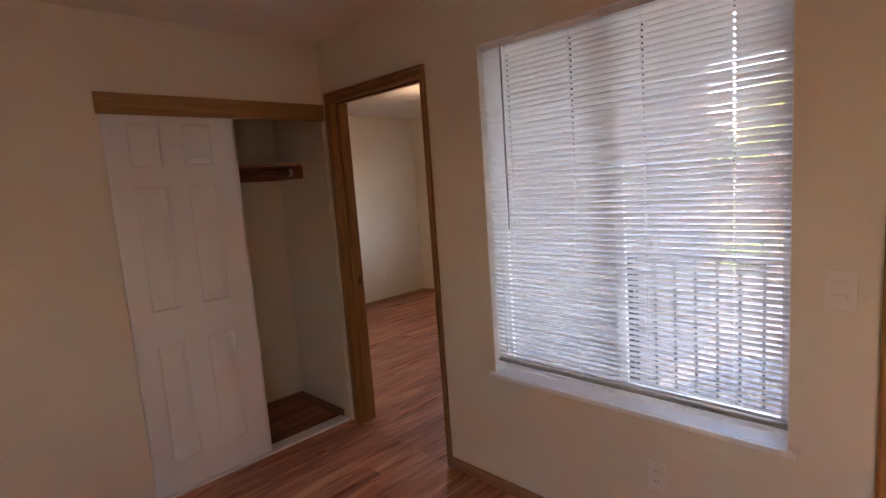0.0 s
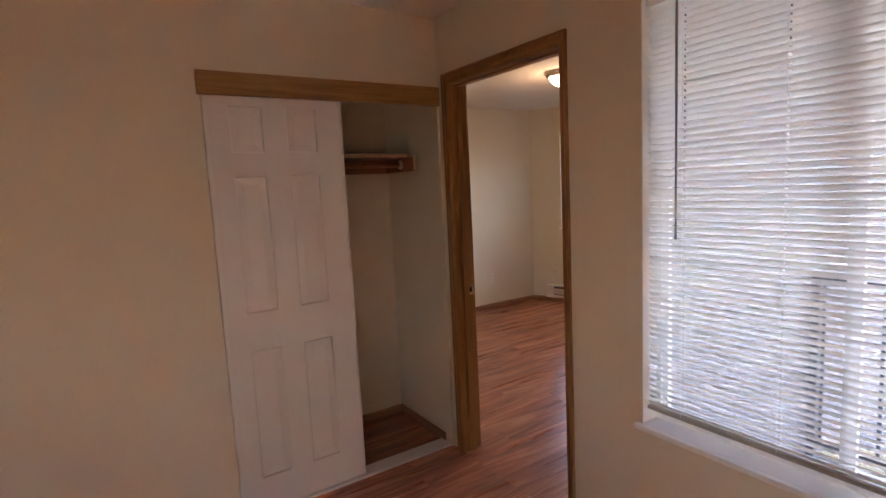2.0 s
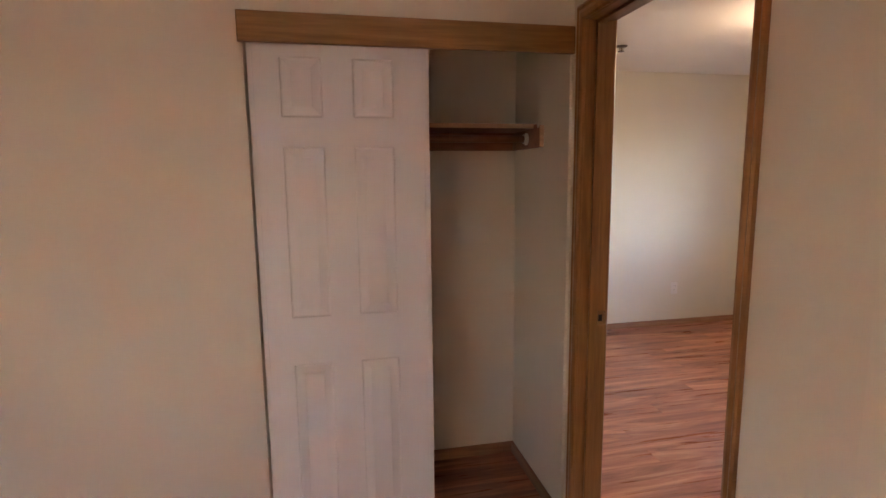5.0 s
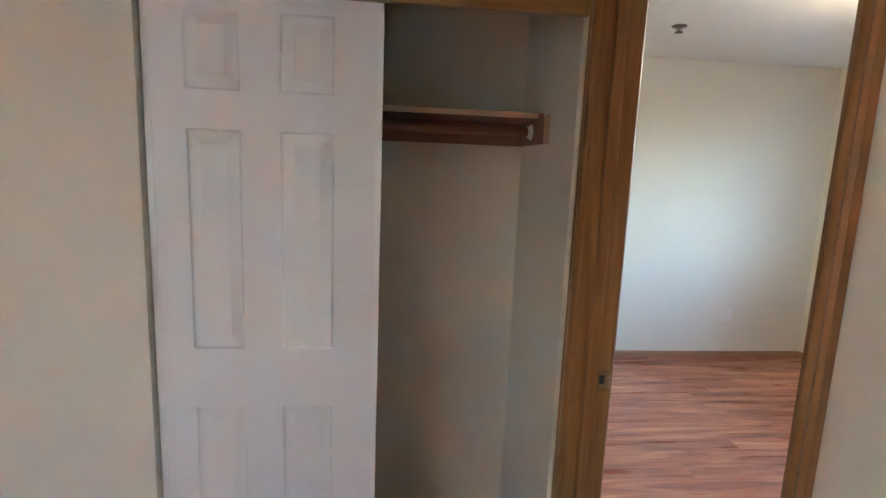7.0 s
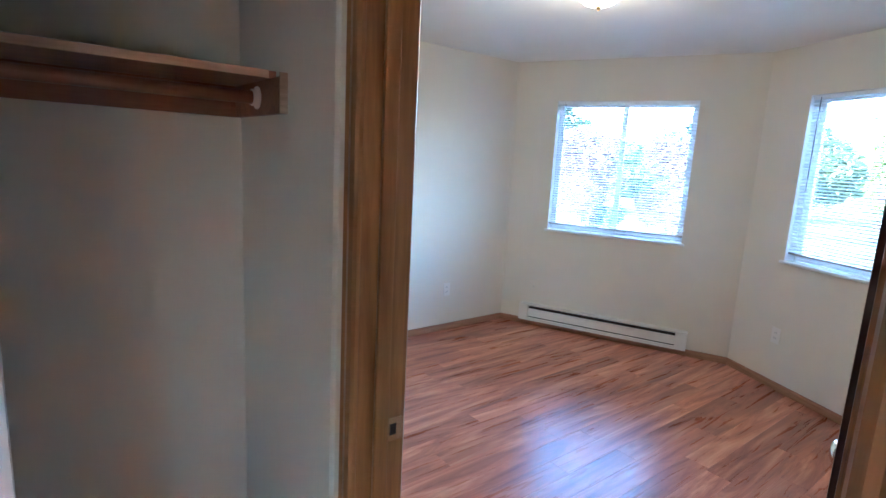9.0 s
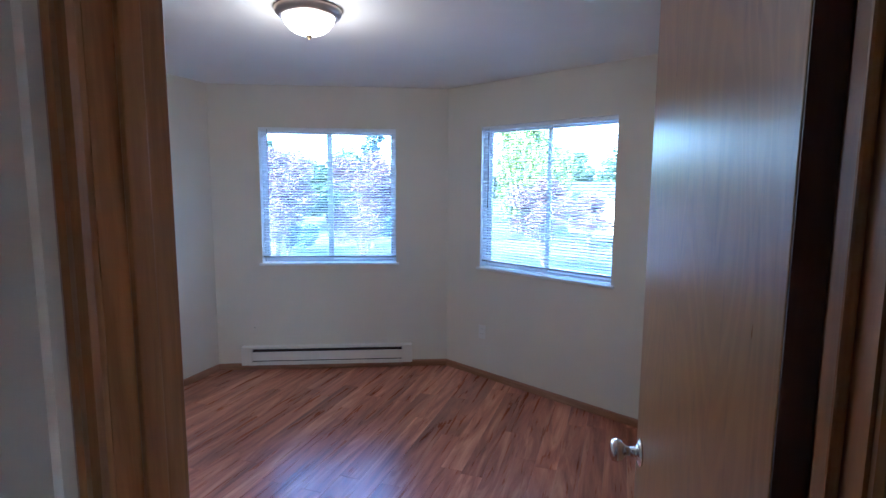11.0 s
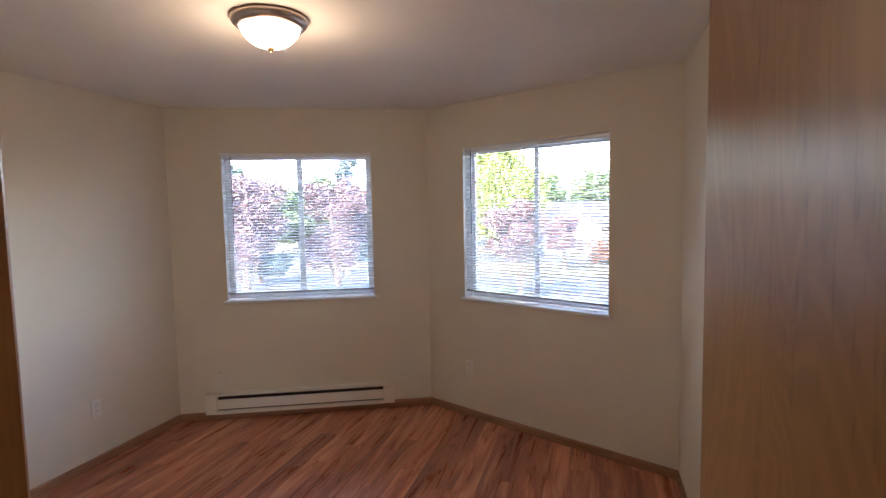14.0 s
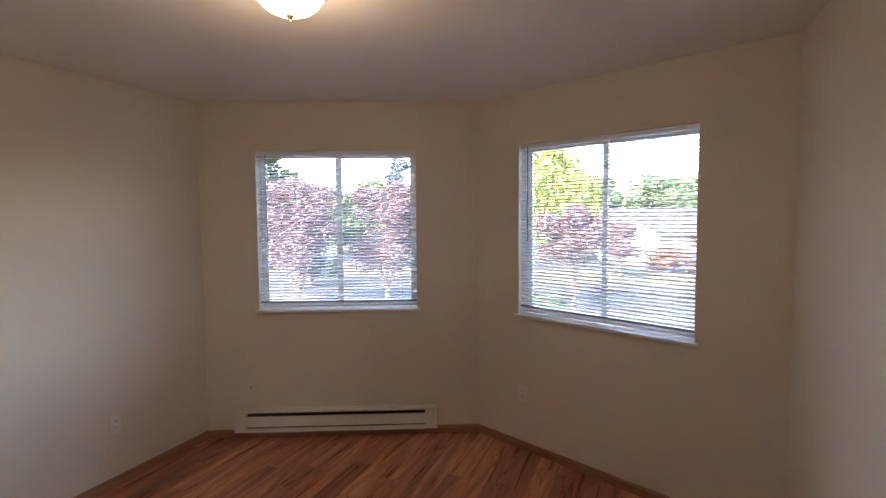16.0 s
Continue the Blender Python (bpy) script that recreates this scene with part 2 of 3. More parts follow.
# the plan
CEIL = 2.395
C0, C1, C2, C3, C4 = (0.11, 2.505), (3.0, 2.505), (3.795, 0.712), (2.99, -1.05), (0.11, -1.05)
DOOR_Y0, DOOR_Y1, DOOR_TOP = -0.890, -0.10, 2.035
WIN_Z0, WIN_Z1 = 0.929, 2.057


def wall(name, a, b, thick, openings=(), before=0.0, after=0.0, height=CEIL + 0.1, z0=-0.12):
    m, length = run(a, b)
    bm = bmesh.new()
    u = -before
    for u0, u1, w0, w1 in sorted(openings):
        add_box(bm, u, u0, 0, thick, z0, height)
        if w0 > z0 + 0.01:
            add_box(bm, u0, u1, 0, thick, z0, w0)
        add_box(bm, u0, u1, 0, thick, w1, height)
        u = u1
    add_box(bm, u, length + after, 0, thick, z0, height)
    ob = part(name, bm, "wall", kind="structure")
    ob.matrix_world = m
    return ob, m, length


# bedroom walls
wall("wall_north_bedroom", C0, C1, 0.15, before=0.14, after=0.05)
w1, M1, L1 = wall("wall_bay_a", C1, C2, 0.16, [(0.392, 1.52, WIN_Z0 - 0.02, WIN_Z1)], before=0.05, after=0.05)
w2, M2, L2 = wall("wall_bay_b", C2, C3, 0.16, [(0.365, 1.51, WIN_Z0 - 0.02, WIN_Z1)], before=0.05, after=0.05)
wall("wall_south_bedroom", C3, C4, 0.15, before=0.05)
# partition between the rooms: the doorway runs through it
bm = box(0.0, 0.11, -1.2, DOOR_Y0 - 0.018, -0.12, CEIL + 0.1)
add_box(bm, 0.0, 0.11, DOOR_Y0 - 0.018, DOOR_Y1 + 0.018, DOOR_TOP + 0.018, CEIL + 0.1)
add_box(bm, 0.0, 0.11, DOOR_Y1 + 0.018, 0.0, -0.12, CEIL + 0.1)
add_box(bm, -0.012, 0.11, 0.0, 2.66, -0.12, CEIL + 0.1)
part("wall_partition", bm, "wall", kind="structure")
# living room walls
we, ME, LE = wall("wall_east_living", (0, -1.2), (0, -4.8), 0.15,
                  [(0.062, 1.25, 0.583, 2.10), (1.515, 2.43, -0.12, 2.045)], after=0.15)
# South and west openings are unseen additions that let sky and sun in.
wall("wall_south_living", (0, -4.8), (-4.2, -4.8), 0.15, [(3.15, 3.45, 1.0, 1.95)], after=0.15)
wall("wall_west_living", (-4.2, -4.8), (-4.2, 0), 0.15, [(0.5, 0.93, 0.95, 2.05)], after=0.11)
wall("wall_closet", (-4.2, 0), (-0.012, 0), 0.11, [(3.01, 4.1879, -0.12, 1.985)])
bm = box(-1.32, -0.012, 0.61, 0.71, -0.12, CEIL + 0.1)
add_box(bm, -1.42, -1.32, 0.11, 0.71, -0.12, CEIL + 0.1)
part("wall_closet_inner", bm, "wall", kind="structure")

# ceilings and slab
def slab(name, pts, z0, z1, material):
    bm = bmesh.new()
    lo = [bm.verts.new((x, y, z0)) for x, y in pts]
    hi = [bm.verts.new((x, y, z1)) for x, y in pts]
    bm.faces.new(lo[::-1])
    bm.faces.new(hi)
    for i in range(len(pts)):
        j = (i + 1) % len(pts)
        bm.faces.new((lo[i], lo[j], hi[j], hi[i]))
    bmesh.ops.recalc_face_normals(bm, faces=bm.faces)
    return part(name, bm, material, kind="structure")


slab("ceiling_bedroom", [(0.05, 2.62), (3.03, 2.62), (3.92, 0.712), (3.08, -1.15), (0.05, -1.15)], CEIL, CEIL + 0.12, "ceiling")
slab("ceiling_living", [(0.04, 0.66), (0.04, -4.9), (-4.3, -4.9), (-4.3, 0.66)], CEIL, CEIL + 0.12, "ceiling")
# Added roof slab: overhang widened eastward to shade front blind and balcony.
slab("roof_slab", [(0.0, 2.9), (3.25, 2.9), (4.25, 0.71), (3.3, -1.3), (2.3, -1.3), (2.3, -5.2), (-4.6, -5.2), (-4.6, 2.9)], CEIL + 0.14, CEIL + 0.3, "siding")
slab("floor", [(-4.2, -4.8), (0.13, -4.8), (0.13, -1.1), (3.04, -1.1), (3.87, 0.712), (3.0, 2.58), (-4.2, 2.58)], -0.12, -0.006, "joint")
slab("balcony_floor", [(0.16, -5.0), (1.6, -5.0), (1.6, -1.2), (0.16, -1.2)], -0.2, -0.06, "concrete")


# trim
def casing(name, m, w, h, far=1.0, cw=0.053, thick=1.0):
    """Door casing round an opening w wide and h high; x along the wall, y out of the room."""
    objs = []
    prof = [(0, 0), (-0.008, 0), (-0.014, 0.006), (-0.016, 0.02), (-0.013, 0.034), (-0.016, 0.044), (-0.012, cw), (0, cw)]
    for side in (-1, 1):
        bm = bmesh.new()
        a, b = [], []
        for y, s in prof:
            x = -s if side < 0 else w + s * far
            if side > 0:
                y *= thick
            a.append(bm.verts.new((x, y, 0)))
            b.append(bm.verts.new((x, y, h + s)))
        n = len(prof)
        for i in range(n):
            j = (i + 1) % n
            bm.faces.new((a[i], a[j], b[j], b[i]))
        bm.faces.new(a)
        bmesh.ops.recalc_face_normals(bm, faces=bm.faces)
        objs.append((name, bm, "trim_z"))
    bm = bmesh.new()
    a, b = [], []
    for y, s in prof:
        a.append(bm.verts.new((-s, y, h + s)))
        b.append(bm.verts.new((w + s * far, y, h + s)))
    for i in range(len(prof)):
        j = (i + 1) % len(prof)
        bm.faces.new((a[i], a[j], b[j], b[i]))
    bmesh.ops.recalc_face_normals(bm, faces=bm.faces)
    objs.append((name, bm, "trim_y"))
    for nm, bm, mat in objs:
        ob = part(nm, bm, mat, kind="structure")
        ob.matrix_world = m


OW = DOOR_Y1 - DOOR_Y0
casing("trim_casing", run((0, DOOR_Y1 - 0.003), (0, DOOR_Y0))[0] @ pose(-0.003, -0.001, 0), OW + 0.003, DOOR_TOP + 0.003, 0.66)
casing("trim_casing", run((0.111, DOOR_Y0 - 0.008), (0.111, DOOR_Y1))[0], OW + 0.011, DOOR_TOP + 0.003)
for nm, bm, mat in (("door_jamb", box(0, 0.11, DOOR_Y1, DOOR_Y1 + 0.0175, 0, DOOR_TOP), "trim_z"),
                    ("door_jamb", box(0, 0.11, DOOR_Y0 - 0.0175, DOOR_Y0, 0, DOOR_TOP), "trim_z"),
                    ("door_head", box(0, 0.11, DOOR_Y0 - 0.0175, DOOR_Y1 + 0.0175, DOOR_TOP, DOOR_TOP + 0.0175), "trim_y"),
                    ("door_stop", box(0.038, 0.072, DOOR_Y1 - 0.011, DOOR_Y1 - 0.0002, 0, DOOR_TOP - 0.011, 0.003), "trim_z"),
                    ("door_stop", box(0.038, 0.072, DOOR_Y0 + 0.0002, DOOR_Y0 + 0.011, 0, DOOR_TOP - 0.011, 0.003), "trim_z"),
                    ("door_stop", box(0.038, 0.072, DOOR_Y0 + 0.0002, DOOR_Y1 - 0.0002, DOOR_TOP - 0.011, DOOR_TOP - 0.0002, 0.003), "trim_y")):
    part(nm, bm, mat, kind="structure")

BASE = [(0, 0), (-0.011, 0), (-0.011, 0.042), (-0.008, 0.052), (-0.004, 0.056), (0, 0.056)]


def baseboard(a, b, u0=0.0, u1=None):
    m, length = run(a, b)
    bm = extrude_profile(bmesh.new(), BASE, u0, length if u1 is None else u1)
    ob = part("baseboard", bm, "base", kind="structure")
    ob.matrix_world = m @ pose(0, -0.001, 0.001)


baseboard(C0, C1)
baseboard(C1, C2)
baseboard(C2, C3)
baseboard(C3, C4)
baseboard((0.11, -1.05), (0.11, DOOR_Y0 - 0.06))
baseboard((0.11, DOOR_Y1 + 0.06), C0)
baseboard((0, DOOR_Y0 - 0.019), (0, -2.65))
baseboard((0, -3.69), (0, -4.8))
baseboard((0, -4.8), (-4.2, -4.8))
baseboard((-4.2, -4.8), (-4.2, 0))
baseboard((-4.2, 0), (-1.2, 0))
baseboard((-1.32, 0.61), (-0.012, 0.61))
baseboard((-0.012, 0.61), (-0.012, 0.07))
baseboard((-1.32, 0.11), (-1.32, 0.61))


# windows
def window_unit(m, u0, u1, z0, z1, name, label, two=True, inset=0.085):
    """A sliding window in an opening: frame, two sashes with panes, sill board."""
    w, h = u1 - u0, z1 - z0
    root = tagged(new(name), label, "window", kind="structure")
    root.matrix_world = m @ pose(u0, 0, z0)
    y0, y1 = inset, inset + 0.055
    f = 0.02
    bm = box(0, f, y0, y1, 0, h, 0.003)
    add_box(bm, w - f, w, y0, y1, 0, h, 0.003)
    add_box(bm, f, w - f, y0, y1, 0, f, 0.003)
    add_box(bm, f, w - f, y0, y1, h - f, h, 0.003)
    part("window_frame", bm, "vinyl", root, "white vinyl window frame")
    for xa, xb, za, zb in ((0, 0.0025, 0, h), (w - 0.0025, w, 0, h), (0.0026, w - 0.0026, h - 0.0025, h)):
        part("liner", box(xa, xb, 0.001, y0 - 0.001, za, zb), "white", root, "white painted reveal board")
    s = 0.026
    for k_, (a, b, yy) in enumerate(((f, w / 2 + 0.024, y0 + 0.004), (w / 2 - 0.024, w - f, y0 + 0.028))):
        bm = box(a, a + s, yy, yy + 0.02, f, h - f, 0.002)
        add_box(bm, b - s, b, yy, yy + 0.02, f, h - f, 0.002)
        add_box(bm, a + s, b - s, yy, yy + 0.02, f, f + s, 0.002)
        add_box(bm, a + s, b - s, yy, yy + 0.02, h - f - s, h - f, 0.002)
        sash = part("sash", bm, "vinyl", root)
        pane = part("pane", box(a + s, b - s, yy + 0.008, yy + 0.012, f + s, h - f - s), "glass", sash)
        pane.visible_shadow = False
    bm = box(-0.022, w + 0.022, -0.022, 0.001, -0.021, -0.001, 0.005)
    add_box(bm, 0.001, w - 0.001, 0.0005, inset, -0.019, -0.001)
    part("window_sill", bm, "white", root, "white painted window sill")
    return root


def slat_mesh(w, cords, d=0.025):
    """One crowned aluminium slat, thin but solid, with a slot where each cord runs."""
    ys = (-0.0125, -0.0075, -0.004, 0.004, 0.0075, 0.0125)
    xs, slots = [0.004], []
    for c in cords:
        slots.append(len(xs))
        xs += [c - 0.003, c + 0.003]
    xs.append(w - 0.004)
    bm = bmesh.new()
    rows = [[[bm.verts.new((x, y, 0.0022 * (1 - (2 * y / d) ** 2) - t)) for y in ys] for x in xs] for t in (0.0, 0.0005)]
    top, low = rows
    for i in range(len(xs) - 1):
        for j in range(5):
            if i in slots and j == 2:
                continue
            bm.faces.new((top[i][j], top[i + 1][j], top[i + 1][j + 1], top[i][j + 1]))
            bm.faces.new((low[i][j + 1], low[i + 1][j + 1], low[i + 1][j], low[i][j]))
        bm.faces.new((low[i][0], low[i + 1][0], top[i + 1][0], top[i][0]))
        bm.faces.new((top[i][5], top[i + 1][5], low[i + 1][5], low[i][5]))
    return mesh_of("slat", bm, "slat", False)


def blind(m, u0, u1, z0, z1, label, tilt, pitch, depth, cords, wand_u, wand_len, drop=0.045):
    """A mini blind hung inside an opening."""
    w = u1 - u0
    root = thing("window_blind", m @ pose(u0, depth, z0), label, "window blind")
    h = z1 - z0
    bm = box(0.003, w - 0.003, -0.014, 0.014, h - 0.03, h - 0.003, 0.002)
    part("headrail", bm, "slat", root, "white metal headrail")
    # The rail's grey colour holds its shade; the blind is white.
    rail = box(0.004, w - 0.004, -0.012, 0.012, drop, drop + 0.014, 0.003)
    part("bottom_rail", rail, "rail_grey", root, "shaded grey bottom rail")
    me = slat_mesh(w, cords)
    z = h - 0.045
    rnd = random.Random(5)
    while z > drop + 0.024:
        s = new("slat", me)
        s.parent = root
        s.matrix_basis = pose(0, 0, z + rnd.uniform(-0.0006, 0.0006), tilt + rnd.uniform(-1.6, 1.6), rnd.uniform(-0.06, 0.06), 0)
        z -= pitch
    for c in cords:
        bm = bmesh.new()
        for y in (-0.0135, 0.0135):
            add_box(bm, c - 0.0005, c + 0.0005, y - 0.0006, y + 0.0006, drop + 0.01, h - 0.02)
        part("ladder_cord", bm, "cord", root)
    bm = bmesh.new()
    add_lathe(bm, [(0, 0), (0.005, 0.001), (0.005, 0.012), (0.0038, 0.02), (0.0038, wand_len - 0.02), (0.002, wand_len - 0.012), (0.002, wand_len), (0, wand_len)], 8,
              pose(wand_u, -0.026, h - 0.02 - wand_len))
    part("tilt_wand", bm, "wand", root, "slim dark plastic wand", smooth=True)
    return root


window_unit(M1, 0.392, 1.52, WIN_Z0, WIN_Z1, "window_1", "white vinyl sliding window in the angled bedroom wall")
window_unit(M2, 0.365, 1.51, WIN_Z0, WIN_Z1, "window_2", "white vinyl sliding window in the second bay wall")
window_unit(ME, 0.062, 1.25, 0.603, 2.10, "window_3", "white vinyl sliding window of the front room")
blind(M1, 0.392, 1.52, WIN_Z0, WIN_Z1, "white mini blind with open slats in the heater wall window", 17, 0.0215, 0.032, (0.14, 0.58, 1.02), 0.07, 0.62)
blind(M2, 0.365, 1.51, WIN_Z0, WIN_Z1, "white mini blind with open slats in the bay wall window", 17, 0.0215, 0.032, (0.14, 0.58, 1.02), 0.07, 0.62)
blind(ME, 0.062, 1.25, 0.603, 2.10, "white mini blind tilted half closed in the front room window", -50, 0.0215, 0.035, (0.136, 0.444, 0.729, 1.022), 0.123, 0.79, 0.05)


# flush bedroom door, standing open against the south wall
def bedroom_door():
    d = thing("door", pose(0.117, -0.893, 0.008, 0, 0, 6.8), "flat oak veneer bedroom door standing fully open", "door")
    part("door_leaf", box(0.0, 0.768, 0.0, 0.035, 0, 2.02, 0.002), "veneer", d, "brown oak veneer slab")
    # Thin strip over the hinge edge, coloured dark for the shade there.
    part("hinge_edge", box(-0.0035, -0.0002, 0.001, 0.034, 0.002, 2.018), "edge_shade", d, "door edge with its shade in the dark colour")
    prof = [(0, 0), (0.031, 0), (0.032, 0.004), (0.022, 0.009), (0.012, 0.012), (0.0105, 0.032), (0.014, 0.038), (0.024, 0.046), (0.0275, 0.056), (0.025, 0.066), (0.015, 0.0715), (0, 0.073)]
    for rot, y in ((-90, 0.0351), (90, -0.0001)):
        bm = add_lathe(bmesh.new(), prof, 28, pose(0.768 - 0.066, y, 0.948, rot, 0, 0))
        part("door_knob", bm, "chrome", d, "satin metal round knob with rose", smooth=True)
    bm = box(0.7682, 0.7697, 0.006, 0.029, 0.918, 0.978)
    part("latch_plate", bm, "chrome", d)
    for z in (0.22, 1.02, 1.80):
        bm = add_lathe(bmesh.new(), [(0, 0), (0.005, 0), (0.005, 0.085), (0, 0.085)], 10, pose(-0.004, -0.003, z))
        part("hinge", bm, "chrome", d, smooth=True)


bedroom_door()
sp = thing("strike_plate", pose(0.092, DOOR_Y1 - 0.0002, 0.93), "small metal strike plate set in the oak door jamb", "strike plate")
bm = box(-0.016, 0.019, -0.0012, 0.0, -0.028, 0.028, 0.0005)
part("plate", bm, "chrome", sp)
part("latch_opening", box(-0.011, 0.005, -0.0018, -0.0008, -0.013, 0.013), "hole", sp)

# entry door beside the front window
casing("trim_casing", ME @ pose(1.518, -0.001, 0), 0.91, 2.04)
bm = box(1.516, 1.533, 0.0, 0.15, 0, 2.03)
add_box(bm, 2.412, 2.429, 0.0, 0.15, 0, 2.03)
add_box(bm, 1.533, 2.412, 0.0, 0.15, 2.013, 2.043)
part("door_jamb", bm, "trim_z", kind="structure").matrix_world = ME
ed = thing("entry_door", ME @ pose(1.536, 0.06, 0.01), "white painted entry door in an oak frame", "door")
part("door_leaf", box(0, 0.873, 0, 0.044, 0, 2.0, 0.002), "door_white", ed)
part("door_knob", add_lathe(bmesh.new(), [(0, 0), (0.03, 0), (0.03, 0.005), (0.012, 0.01), (0.012, 0.035), (0.026, 0.05), (0.024, 0.065), (0, 0.07)], 20, pose(0.81, -0.0001, 0.93, 90, 0, 0)), "chrome", ed, smooth=True)


# closet
def six_panel(name, x0, w, y, label):
    """A bypass door of six moulded panels; its face looks to -y."""
    h, t = 1.965, 0.03
    d = thing(name, pose(x0, y, 0.018), label, "closet door", "closet sliding doors")
    cols = ((0.104, 0.246), (w - 0.274, w - 0.130))
    rows = ((0.160, 0.775), (0.954, 1.574), (1.677, 1.881))
    xs = sorted({0, w, *[c for p in cols for c in p]})
    zs = sorted({0, h, *[c for p in rows for c in p]})
    bm = bmesh.new()
    grid = {(i, j): bm.verts.new((x, 0, z)) for i, x in enumerate(xs) for j, z in enumerate(zs)}
    for i in range(len(xs) - 1):
        for j in range(len(zs) - 1):
            pnl = (xs[i], xs[i + 1]) in cols and (zs[j], zs[j + 1]) in rows
            q = [grid[i, j], grid[i + 1, j], grid[i + 1, j + 1], grid[i, j + 1]]
            if not pnl:
                bm.faces.new(q)
                continue
            prev = q
            for inset, dep in ((0.004, 0.0038), (0.009, 0.0044), (0.034, 0.0006), (0.036, 0.0)):
                a0, a1, b0, b1 = xs[i] + inset, xs[i + 1] - inset, zs[j] + inset, zs[j + 1] - inset
                ring = [bm.verts.new(c) for c in ((a0, dep, b0), (a1, dep, b0), (a1, dep, b1), (a0, dep, b1))]
                for k_ in range(4):
                    l_ = (k_ + 1) % 4
                    bm.faces.new((prev[k_], prev[l_], ring[l_], ring[k_]))
                prev = ring
            bm.faces.new(prev)
    add_box(bm, 0, w, 0.0075, t, 0, h)
    rim = [(0, 0, w, 0), (0, h, w, h)]
    for x in (0, w):
        f = [bm.verts.new(c) for c in ((x, 0, 0), (x, 0.0075, 0), (x, 0.0075, h), (x, 0, h))]
        bm.faces.new(f)
    for z in (0, h):
        f = [bm.verts.new(c) for c in ((0, 0, z), (w, 0, z), (w, 0.0075, z), (0, 0.0075, z))]
        bm.faces.new(f)
    part("door_panel", bm, "door_white", d)
    for x0_, x1_ in ((-0.0008, 0.0172), (w - 0.0172, w + 0.0008)):
        part("edge_channel", box(x0_, x1_, -0.0022, t + 0.0015, 0.0005, h - 0.0005, 0.001), "white", d, "white metal edge strip")
    return d


six_panel("closet_door", -1.183, 0.626, 0.026, "white six panel sliding closet door, slid to the far side")
six_panel("closet_door", -1.172, 0.612, 0.066, "white six panel closet door behind the front one")
part("closet_track", box(-1.187, -0.013, 0.008, 0.102, 0.0005, 0.014, 0.002), "white", kind="structure")
fas = part("trim_fascia", box(-1.203, -0.004, -0.02, -0.0005, 1.935, 2.033, 0.002), "trim_x", kind="structure")
part("trim_track_top", box(-1.188, -0.014, 0.0595, 0.0625, 1.97, 1.9845), "white", kind="structure")

sh = thing("closet_shelf", pose(0, 0, 0), "reddish wood closet shelf with a pale front edge on cleats", "shelf")
part("board", box(-1.318, -0.014, 0.318, 0.608, 1.690, 1.708, 0.001), "shelf", sh)
part("front_edge", box(-1.318, -0.034, 0.312, 0.3178, 1.6895, 1.7085, 0.001), "raw", sh, "pale raw wood edge")
part("side_cleat", box(-0.031, -0.0125, 0.25, 0.608, 1.605, 1.6895, 0.002), "shelf", sh)
part("cleat_tip", box(-0.032, -0.0125, 0.246, 0.2498, 1.605, 1.698, 0.001), "raw", sh)
part("side_cleat", box(-1.3195, -1.301, 0.25, 0.608, 1.605, 1.6895, 0.002), "shelf", sh)
part("back_cleat", box(-1.30, -0.032, 0.59, 0.6085, 1.605, 1.6895, 0.002), "shelf", sh)
cr = thing("closet_rod", pose(0, 0, 0), "round wooden clothes rod on white sockets", "clothes rod")
part("rod", add_lathe(bmesh.new(), [(0, 0), (0.0165, 0), (0.0165, 1.25), (0, 1.25)], 20, pose(-1.29, 0.40, 1.648, 0, 90, 0)), "shelf", cr, smooth=True)
for x, r in ((-0.0325, -90), (-1.2995, 90)):
    part("socket", add_lathe(bmesh.new(), [(0, 0), (0.028, 0), (0.028, 0.004), (0.021, 0.006), (0.021, 0.016), (0.0175, 0.016), (0.0175, 0.006), (0, 0.006)], 20, pose(x, 0.40, 1.648, 0, r, 0)), "plate", cr, "white plastic rod socket", smooth=True)


# baseboard heater
def heater():
    h = thing("baseboard_heater", M1 @ pose(0.205, -0.002, 0.052), "long cream electric baseboard heater with two dark slots", "heater")
    ln, dp, ht = 1.45, 0.062, 0.160
    part("back_plate", box(0.002, ln - 0.002, -0.006, 0, 0.0, ht), "plate", h)
    part("top_cover", box(0, ln, -dp, -0.0065, ht - 0.016, ht, 0.003), "plate", h)
    part("front_panel", box(0.085, ln - 0.085, -dp + 0.001, -dp + 0.009, 0.043, 0.119, 0.003), "plate", h, "cream front panel")
    part("lower_lip", box(0.085, ln - 0.085, -dp + 0.001, -dp + 0.012, 0.002, 0.031, 0.003), "plate", h)
    part("floor_pan", box(0.002, ln - 0.002, -dp + 0.0125, -0.0065, 0.0, 0.006), "plate", h)
    for a, b in ((0, 0.0845), (ln - 0.0845, ln)):
        part("end_cap", box(a, b, -dp, -0.0065, 0.0065, ht - 0.0165, 0.003), "plate", h, "cream end box")
    part("element", box(0.09, ln - 0.09, -0.04, -0.012, 0.03, ht - 0.03), "dark", h, "dark heating fins in the slot")


heater()


# ceiling lamp
lamp = thing("ceiling_lamp", pose(1.713, 0.704, CEIL), "lit frosted dome ceiling lamp with a nickel pan", "ceiling lamp")
part("pan", add_lathe(bmesh.new(), [(0, -0.0004), (0.1513, -0.0004), (0.1538, -0.0103), (0.1479, -0.0258), (0.1343, -0.0396), (0.1241, -0.043), (0.119, -0.0378), (0, -0.0344)], 48), "nickel", lamp, "brushed nickel pan", smooth=True)
